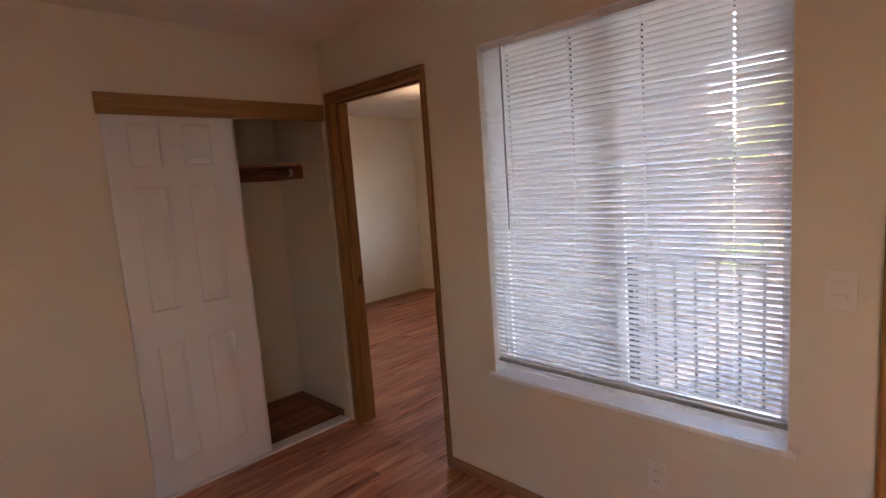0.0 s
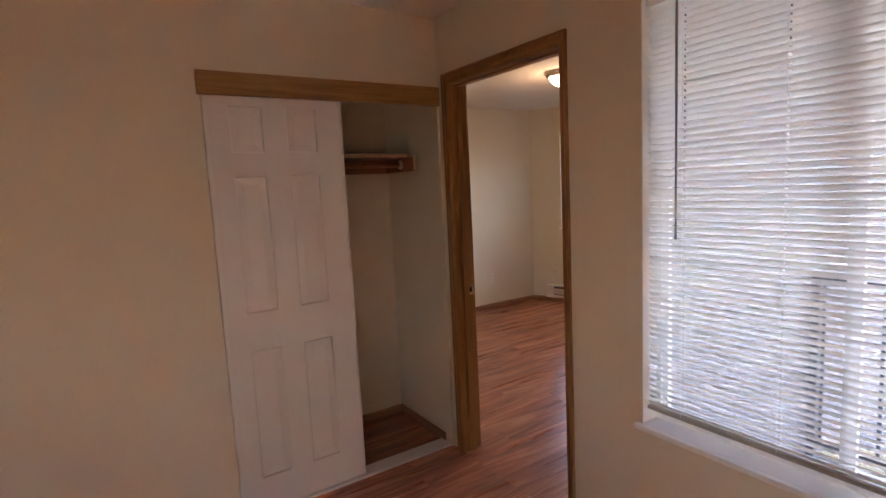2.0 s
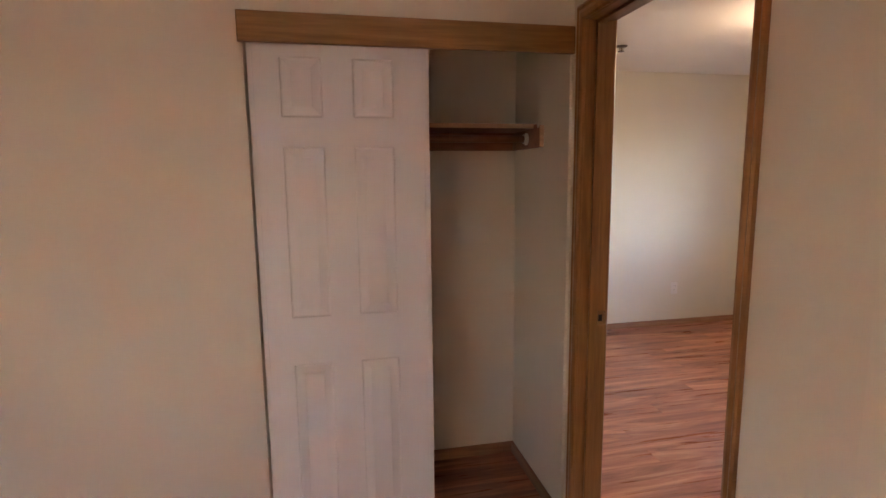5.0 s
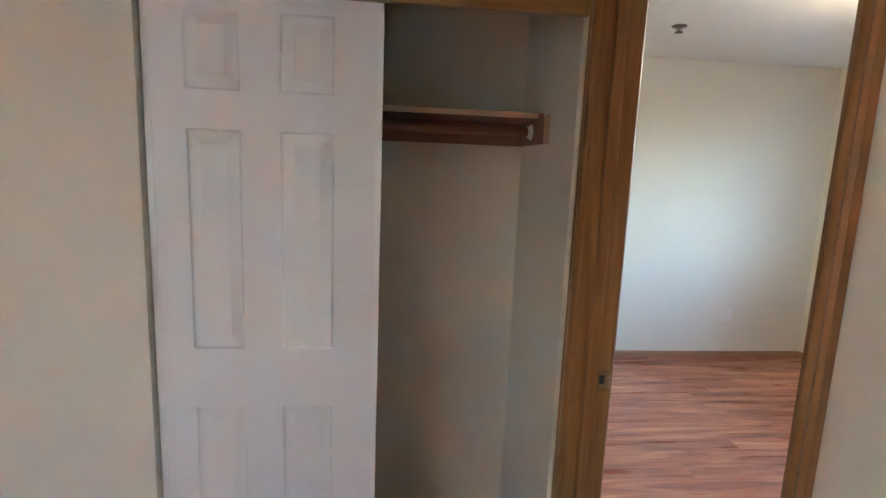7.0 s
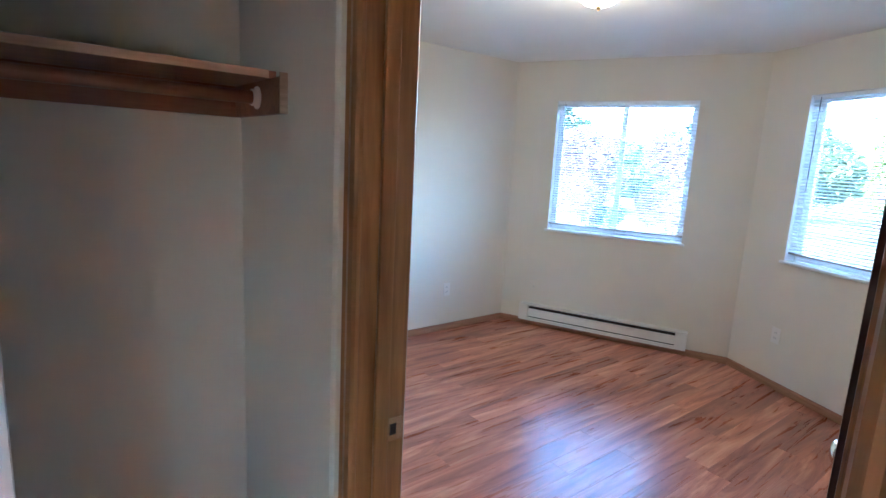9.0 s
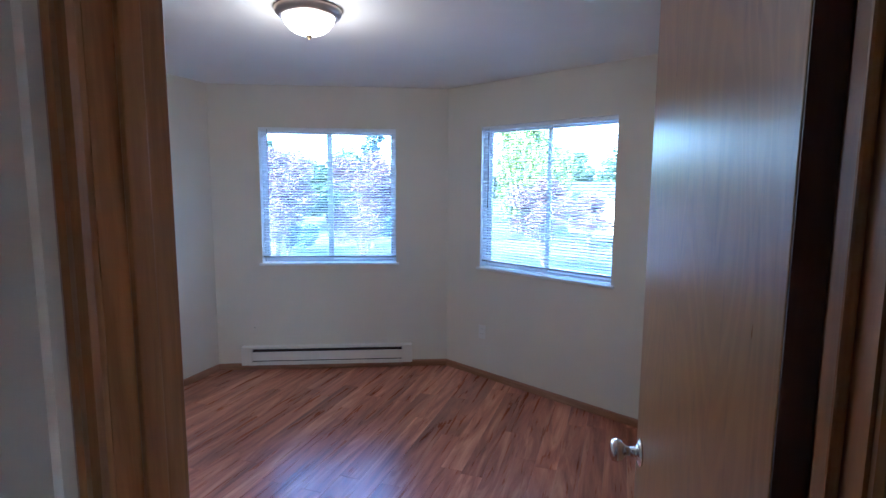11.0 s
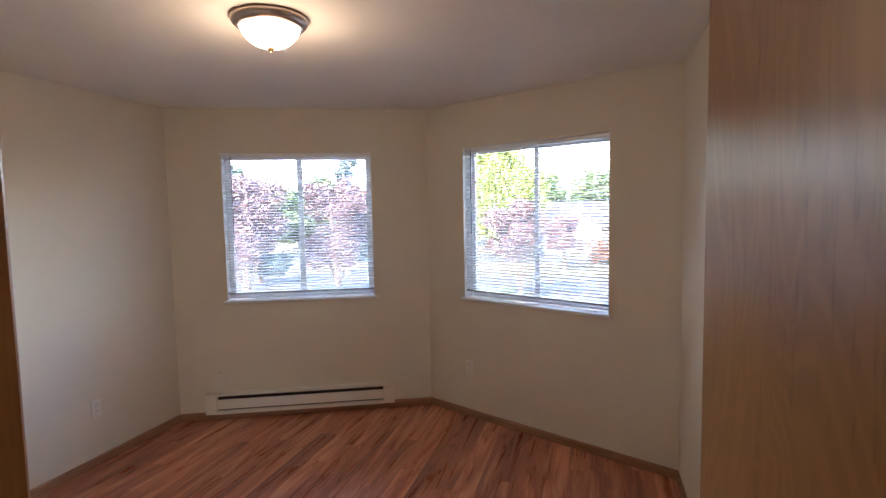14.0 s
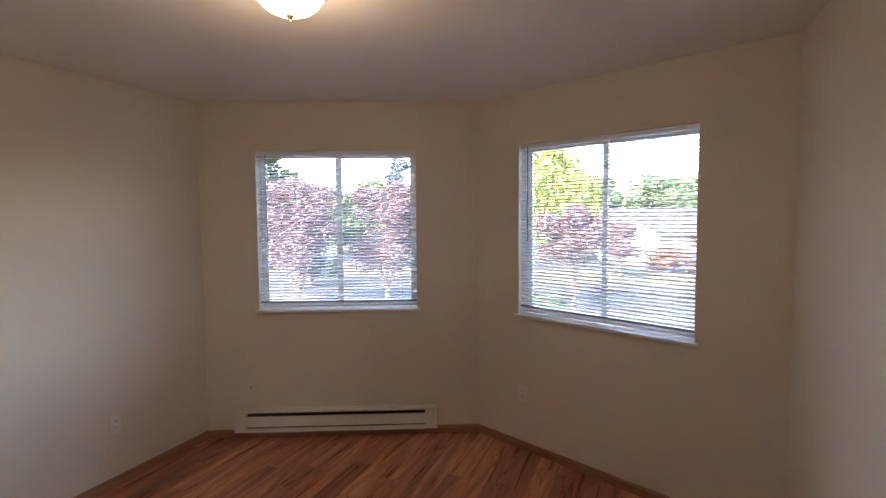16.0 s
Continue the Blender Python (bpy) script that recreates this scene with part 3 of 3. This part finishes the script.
part("shade", add_lathe(bmesh.new(), [(0.1186, -0.0389), (0.1173, -0.0482), (0.1088, -0.0671), (0.0935, -0.086), (0.0723, -0.1023), (0.0467, -0.1127), (0.017, -0.1178), (0, -0.1187)], 48), "lamp", lamp, "glowing frosted glass dome", smooth=True)
part("finial", add_lathe(bmesh.new(), [(0, -0.1183), (0.0136, -0.1191), (0.0145, -0.1221), (0.0068, -0.1256), (0.0076, -0.1299), (0.0051, -0.1359), (0, -0.1376)], 20), "brass", lamp, "brass finial", smooth=True)
bulb = bpy.data.lights.new("lamp_bulb", "POINT")
bulb.energy, bulb.color, bulb.shadow_soft_size = 0.28, (1.0, 0.78, 0.52), 0.10
lo = new("lamp_bulb", bulb)
lo.location = (1.713, 0.704, CEIL - 0.27)

# sprinkler head
s_ = thing("fire_sprinkler", pose(1.16, 1.66, CEIL), "small dark metal sprinkler head hanging from the ceiling", "sprinkler")
part("escutcheon", add_lathe(bmesh.new(), [(0, -0.0003), (0.044, -0.0003), (0.041, -0.007), (0.016, -0.010), (0, -0.010)], 24), "bronze", s_, smooth=True)
part("frame", add_box(add_box(box(-0.004, 0.004, -0.004, 0.004, -0.035, -0.0105), -0.016, -0.012, -0.003, 0.003, -0.034, -0.0102), 0.012, 0.016, -0.003, 0.003, -0.034, -0.0102), "bronze", s_)
part("deflector", add_lathe(bmesh.new(), [(0, -0.0355), (0.024, -0.036), (0.024, -0.040), (0, -0.041)], 16), "bronze", s_, smooth=True)


# wall plates; x along the wall, y out of the room
def plate(name, m, label, kind_, w=0.07, h=0.114, material="plate"):
    t = thing(name, m, label, "outlet" if kind_ == "outlet" else "wall plate")
    part("cover", box(-w / 2, w / 2, -0.0055, 0, -h / 2, h / 2, 0.002), material, t)
    if kind_ == "outlet":
        for z in (-0.02, 0.02):
            part("receptacle", add_lathe(bmesh.new(), [(0, 0), (0.0155, 0), (0.0155, 0.0012), (0, 0.0012)], 20, pose(0, -0.0056, z, 90, 0, 0)), "plate", t)
            bm = add_box(box(-0.0075, -0.005, -0.0076, -0.0069, z - 0.001, z + 0.007), 0.005, 0.0075, -0.0076, -0.0069, z - 0.001, z + 0.007)
            part("slots", bm, "dark", t)
    elif kind_ == "switch":
        for z in (-0.021, 0.021):
            part("rocker", box(-0.016, 0.016, -0.0105, -0.0056, z - 0.009, z + 0.009, 0.003), "plate", t)
    else:
        part("jack", box(-0.004, 0.004, -0.0075, -0.0056, -0.004, 0.004, 0.001), "dark", t)
    return t


plate("outlet", run(C0, C1)[0] @ pose(2.308 - 0.11, -0.0005, 0.37), "cream duplex outlet low on the bedroom wall", "outlet")
plate("outlet", M2 @ pose(0.405, -0.0005, 0.385), "cream duplex outlet below the bay window", "outlet")
plate("cable_plate", M1 @ pose(0.31, -0.0005, 0.37), "small painted cable plate above the heater", "jack", 0.07, 0.114, "wall")
plate("switch_plate", ME @ pose(1.372, -0.0005, 1.13), "cream light switch plate beside the entry door", "switch", 0.078, 0.118)
plate("outlet", ME @ pose(0.83, -0.0005, 0.355), "cream duplex outlet under the front window", "outlet")


# outside
GZ = -2.85
bm = bmesh.new()
bmesh.ops.create_grid(bm, x_segments=2, y_segments=2, size=1500)
part("ground", bm, "grass", kind="structure").location = (0, 0, GZ)


def strip(name, pts, z, material, h=0.02):
    return slab(name, pts, z, z + h, material)


strip("parking_lot", [(6, -30), (33, -30), (33, 60), (12, 60)], GZ + 0.005, "asphalt", 0.02)
strip("pavement", [(21, -30), (23.5, -30), (23.5, 60), (21, 60)], GZ + 0.03, "concrete", 0.1)
strip("road", [(40, -60), (47.5, -60), (47.5, 90), (40, 90)], GZ + 0.005, "asphalt", 0.03)
strip("kerb", [(39.6, -60), (39.8, -60), (39.8, 90), (39.6, 90)], GZ + 0.005, "concrete", 0.14)


def limb(bm, p, q, r0, r1, n=7):
    d = (q - p).normalized()
    a = d.orthogonal().normalized()
    b = d.cross(a)
    r = [[bm.verts.new(c + (a * math.cos(i * math.tau / n) + b * math.sin(i * math.tau / n)) * w) for i in range(n)] for c, w in ((p, r0), (q, r1))]
    for i in range(n):
        j = (i + 1) % n
        bm.faces.new((r[0][i], r[0][j], r[1][j], r[1][i]))


def leaf_mesh(name, clumps, per, size, material, seed, droop=0.0):
    rnd = np.random.RandomState(seed)
    vs, fs = [], []
    for cx, cy, cz, rx, ry, rz in clumps:
        for _ in range(per):
            d = rnd.normal(size=3)
            d /= np.linalg.norm(d)
            rr = rnd.uniform(0.35, 1.0) ** 0.5 * rnd.uniform(0.85, 1.12)
            c = np.array((cx, cy, cz)) + d * rr * np.array((rx, ry, rz))
            a = rnd.normal(size=3)
            a /= np.linalg.norm(a)
            if droop:
                a = a * (1 - droop) + np.array((0, 0, -1)) * droop
            b = np.cross(a, rnd.normal(size=3))
            b /= np.linalg.norm(b) + 1e-9
            s = size * rnd.uniform(0.6, 1.3)
            a, b = a * s * (1 + droop), b * s * 0.55
            k_ = len(vs)
            vs += [tuple(c - a), tuple(c + b), tuple(c + a), tuple(c - b)]
            fs.append((k_, k_ + 1, k_ + 2, k_ + 3))
    me = bpy.data.meshes.new(name)
    me.from_pydata(vs, [], fs)
    me.materials.append(M[material])
    return me


def tree(x, y, base, crown_w, z_lo, z_hi, material, label, seed, name="tree", per=260, size=0.11, limbs=6, form="round", fork=0.0):
    rnd = random.Random(seed)
    t = thing(name, pose(x, y, base), label, "tree" if name == "tree" else "shrub")
    lo, hi = z_lo - base, z_hi - base
    bm = bmesh.new()
    tr_ = max(0.03, crown_w * 0.03)
    f = Vector((0, 0, fork if fork else max(lo * 0.9, 0.1)))
    limb(bm, Vector((0, 0, -0.03)), f, tr_, tr_ * 0.75, 10)
    clumps = []
    n = 26
    for i in range(limbs):
        a = i * math.tau / limbs + rnd.uniform(-0.3, 0.3)
        rr = crown_w * 0.3 * rnd.uniform(0.7, 1.1)
        end = Vector((math.cos(a) * rr, math.sin(a) * rr, lo + (hi - lo) * rnd.uniform(0.35, 0.75)))
        mid = f.lerp(end, 0.5) + Vector((rnd.uniform(-.1, .1), rnd.uniform(-.1, .1), 0.1))
        limb(bm, f, mid, tr_ * 0.5, tr_ * 0.3, 6)
        limb(bm, mid, end, tr_ * 0.3, tr_ * 0.12, 6)
    limb(bm, f, Vector((0, 0, hi - (hi - lo) * 0.15)), tr_ * 0.6, tr_ * 0.1, 6)
    part("trunk", bm, "bark", t)
    for i in range(n):
        k_ = rnd.random()
        if form == "cone":
            zz = lo + (hi - lo) * (1 - (1 - k_) ** 0.7)
            wr = crown_w / 2 * (1 - k_ ** 1.2 * 0.92)
        else:
            zz = lo + (hi - lo) * (0.12 + 0.76 * k_)
            wr = crown_w / 2 * math.sqrt(max(0.05, 1 - (2 * (0.15 + 0.7 * k_) - 0.95) ** 2))
        a = rnd.uniform(0, math.tau)
        r = wr * rnd.uniform(0.25, 0.85)
        cr_ = crown_w * rnd.uniform(0.12, 0.2) * (0.6 if form == "cone" else 1)
        clumps.append((math.cos(a) * r, math.sin(a) * r, zz, cr_, cr_, cr_ * (1.9 if form == "weep" else 0.8)))
    crown = new("crown", leaf_mesh("crown", clumps, per, size, material, seed, 0.75 if form == "weep" else 0.0))
    crown.parent = t
    return t


def polar(az, d):
    a = radians(az)
    return 0.22 + d * math.cos(a), -0.5 + d * math.sin(a)


TREES = [
    (37.5, 25, 5.0, -1.4, 3.4, "plum", "purple leaved plum tree with a forked trunk by the car park", 1, "round", 0.11),
    (28.0, 26, 4.2, -1.5, 3.5, "plum", "pinkish purple plum tree beside the pavement", 2, "round", 0.11),
    (7.6, 24, 3.4, -0.9, 2.1, "plum", "small rosy plum tree with a slim trunk", 3, "round", 0.10),
    (2.9, 37, 3.0, -1.4, 0.9, "plum", "low greyish purple plum tree before the white house", 4, "round", 0.11),
    (36.0, 33, 4.6, -2.0, 3.2, "spruce", "dark blue green spruce behind the plum trees", 5, "cone", 0.16),
    (26.8, 36, 6.0, -2.0, 5.4, "spruce", "tall blue spruce with an open top", 6, "cone", 0.16),
    (42.5, 48, 9.0, -1.0, 9.2, "green", "tall green tree far behind the lawn", 7, "round", 0.3),
    (9.5, 46, 8.5, -0.6, 6.3, "willow", "yellow green weeping willow across the road", 8, "weep", 0.26),
    (4.5, 62, 7.0, -1.0, 5.6, "green", "dark green tree beside the willow", 9, "round", 0.3),
    (-1.2, 80, 15.0, -1.0, 6.0, "green", "broad green tree behind the white house", 10, "round", 0.4),
    (-8.0, 70, 14.0, -1.0, 7.0, "green", "broad green tree beyond the road", 11, "round", 0.4),
    (18.0, 60, 12.0, -1.5, 6.5, "green", "green tree at the far end of the street", 12, "round", 0.4),
    (31.0, 62, 14.0, -1.5, 4.5, "green", "low green tree far behind the lawn", 13, "round", 0.4),
    (52.0, 55, 12.0, -1.0, 8.0, "green", "green tree beyond the lawn", 14, "round", 0.4),
]
for az, d, cw_, zl, zh, mt, lb, sd, form, sz in TREES:
    x, y = polar(az, d)
    tree(x, y, GZ, cw_, zl, zh, mt, lb, sd, form=form, size=sz * (0.72 if mt == "plum" else 0.85), fork=0.55 if mt == "plum" else 0.0, per=640 if mt == "plum" else 380)
for az, d, cw_, zh, mt, lb, sd in ((-1.4, 41, 2.6, -1.0, "redbush", "rounded red shrub on the lawn before the house", 21),
                                   (10.8, 21, 1.8, -1.8, "green", "low green shrub beside the pavement", 22),
                                   (-4.4, 40, 2.0, -1.3, "plum", "round purple shrub near the road", 23)):
    x, y = polar(az, d)
    tree(x, y, GZ, cw_, GZ + 0.25, zh, mt, lb, sd, name="shrub", per=150, size=0.12, limbs=4, fork=0.15)


def house(x, y, turn, lx, ly, wall_h, ridge_h, label):
    """A single storey house; the ridge runs along y, gable ends at the ends."""
    t = thing("house", pose(x, y, GZ, 0, 0, turn), label, "house")
    bm = bmesh.new()
    pts = [(-lx / 2, 0), (lx / 2, 0), (lx / 2, wall_h), (0, ridge_h - 0.12), (-lx / 2, wall_h)]
    a = [bm.verts.new((px, -ly / 2, pz)) for px, pz in pts]
    b = [bm.verts.new((px, ly / 2, pz)) for px, pz in pts]
    bm.faces.new(a)
    bm.faces.new(b[::-1])
    for i in range(5):
        j = (i + 1) % 5
        bm.faces.new((a[i], b[i], b[j], a[j]))
    bmesh.ops.recalc_face_normals(bm, faces=bm.faces)
    part("wall", bm, "house", t)
    s = (ridge_h - wall_h) / (lx / 2)
    for sd in (-1, 1):
        bm = bmesh.new()
        ex = lx / 2 + 0.5
        q = [(0, ridge_h), (sd * ex, ridge_h - s * ex), (sd * ex, ridge_h - s * ex + 0.15), (0, ridge_h + 0.15)]
        a = [bm.verts.new((px, -ly / 2 - 0.4, pz)) for px, pz in q]
        b = [bm.verts.new((px, ly / 2 + 0.4, pz)) for px, pz in q]
        bm.faces.new(a)
        bm.faces.new(b[::-1])
        for i in range(4):
            j = (i + 1) % 4
            bm.faces.new((a[i], b[i], b[j], a[j]))
        bmesh.ops.recalc_face_normals(bm, faces=bm.faces)
        part("roof", bm, "roof", t)
    wy, ww, wx = ly / 2 - 2.6, 5.2, -lx / 2 - 3.0
    bm = bmesh.new()
    q = [(wy - ww / 2, 0), (wy + ww / 2, 0), (wy + ww / 2, wall_h - 0.1), (wy, ridge_h - 0.6), (wy - ww / 2, wall_h - 0.1)]
    a = [bm.verts.new((wx, py, pz)) for py, pz in q]
    b = [bm.verts.new((-lx / 2 + 2.4, py, pz)) for py, pz in q]
    bm.faces.new(a)
    bm.faces.new(b[::-1])
    for i in range(5):
        bm.faces.new((a[i], a[(i + 1) % 5], b[(i + 1) % 5], b[i]))
    bmesh.ops.recalc_face_normals(bm, faces=bm.faces)
    part("front_wing", bm, "vinyl", t, "white gabled front wing")
    for sd in (-1, 1):
        bm = bmesh.new()
        sl = (ridge_h - 0.6 - wall_h + 0.1) / (ww / 2)
        ey = ww / 2 + 0.4
        q = [(wy, ridge_h - 0.58), (wy + sd * ey, ridge_h - 0.58 - sl * ey), (wy + sd * ey, ridge_h - 0.44 - sl * ey), (wy, ridge_h - 0.44)]
        a = [bm.verts.new((wx - 0.35, py, pz)) for py, pz in q]
        b = [bm.verts.new((-lx / 2 + 2.4, py, pz)) for py, pz in q]
        bm.faces.new(a)
        bm.faces.new(b[::-1])
        for i in range(4):
            bm.faces.new((a[i], a[(i + 1) % 4], b[(i + 1) % 4], b[i]))
        bmesh.ops.recalc_face_normals(bm, faces=bm.faces)
        part("roof", bm, "roof", t)
    for yy in (-ly * 0.3, -ly * 0.05):
        w = part("window", box(-lx / 2 - 0.06, -lx / 2 - 0.001, yy - 0.6, yy + 0.6, 0.95, 2.1), "vinyl", t)
        part("pane", box(-lx / 2 - 0.07, -lx / 2 - 0.062, yy - 0.52, yy + 0.52, 1.03, 2.02), "dark", w)
    part("door", box(-lx / 2 - 0.05, -lx / 2 - 0.001, ly * 0.1, ly * 0.1 + 0.95, 0.1, 2.1), "siding", t)
    return t


x, y = polar(-2.5, 58)
house(x, y, 8, 9, 16, 2.5, 4.75, "white single storey house with a pale grey roof")
x, y = polar(-22, 60)
house(x, y, -10, 9, 14, 2.5, 4.6, "white house further down the street with a grey roof")

# outer wall cladding seen through the front window, and the balcony railing
cl = tagged(new("wall_cladding"), kind="structure")
for i in range(19):
    z = -0.12 + i * 0.14
    bm = extrude_profile(bmesh.new(), [(0.001, 0), (0.009, 0), (0.005, 0.142), (0.001, 0.142)], -0.06, 3.0)
    part("board", bm, "siding", cl, kind="structure").matrix_basis = run((3.14, -1.2), (0.16, -1.2))[0] @ pose(0.06, 0, z)


def railing():
    r = thing("balcony_railing", pose(1.5, -1.22, -0.06), "dark painted metal balcony railing with upright bars", "railing")
    part("top_rail", box(-0.02, 0.02, -3.7, 0, 0.985, 1.02, 0.004), "railpaint", r)
    part("bottom_rail", box(-0.015, 0.015, -3.7, 0, 0.09, 0.115, 0.003), "railpaint", r)
    bars = 29
    me = mesh_of("baluster", box(-0.008, 0.008, -0.008, 0.008, 0.115, 0.985), "railpaint")
    for i in range(bars):
        o = new("baluster", me)
        o.parent = r
        o.location = (0, -0.06 - i * 0.125, 0)
    for y in (-0.02, -1.85, -3.68):
        part("post", box(-0.022, 0.022, y - 0.02, y + 0.02, 0, 0.984, 0.002), "railpaint", r)


railing()

# floor planks
def planks(x0, x1, y0, y1, seed, keep):
    rnd = random.Random(seed)
    floor = bpy.data.objects["floor"]
    meshes = {}
    wd, gap = 0.125, 0.0004
    y = y0
    while y < y1 - 0.01:
        w = min(wd, y1 - y)
        x = x0 - rnd.uniform(0, 1.1)
        while x < x1:
            ln = 1.215
            a, b = max(x, x0), min(x + ln, x1)
            if b - a > 0.02:
                for a, b in keep(a, b, y, y + w):
                    key = (round(b - a, 3), round(w, 3))
                    if key not in meshes:
                        hx, hy, e = (b - a) / 2 - gap / 2, w / 2 - gap / 2, 0.0004
                        bm = bmesh.new()
                        lo = [bm.verts.new(c) for c in ((-hx, -hy, -0.006), (hx, -hy, -0.006), (hx, hy, -0.006), (-hx, hy, -0.006))]
                        md = [bm.verts.new((v.co.x, v.co.y, -e)) for v in lo]
                        hi = [bm.verts.new((v.co.x - math.copysign(e, v.co.x), v.co.y - math.copysign(e, v.co.y), 0)) for v in lo]
                        for p_, q_ in ((lo, md), (md, hi)):
                            for i in range(4):
                                j = (i + 1) % 4
                                bm.faces.new((p_[i], p_[j], q_[j], q_[i]))
                        bm.faces.new(hi)
                        meshes[key] = mesh_of("plank", bm, "plank")
                    o = new("plank", meshes[key])
                    o.parent = floor
                    o.location = ((a + b) / 2, y + w / 2, 0)
            x += ln
        y += wd


def east_edge(y):
    pts = (C3, C2, C1)
    for (xa, ya), (xb, yb) in zip(pts, pts[1:]):
        if ya <= y <= yb:
            return xa + (xb - xa) * (y - ya) / (yb - ya)
    return C1[0]


def keep_bed(a, b, y0, y1):
    lim = max(east_edge(max(y0, -1.05)), east_edge(min(y1, 2.505))) + 0.02
    return [(a, min(b, lim))] if lim - a > 0.03 else []


planks(0.0, 3.86, -1.05, 2.505, 3, keep_bed)
planks(-4.2, 0.0, -4.8, 0.0, 4, lambda a, b, y0, y1: [(a, b)])
planks(-1.32, -0.012, 0.0, 0.61, 5, lambda a, b, y0, y1: [(a, b)])
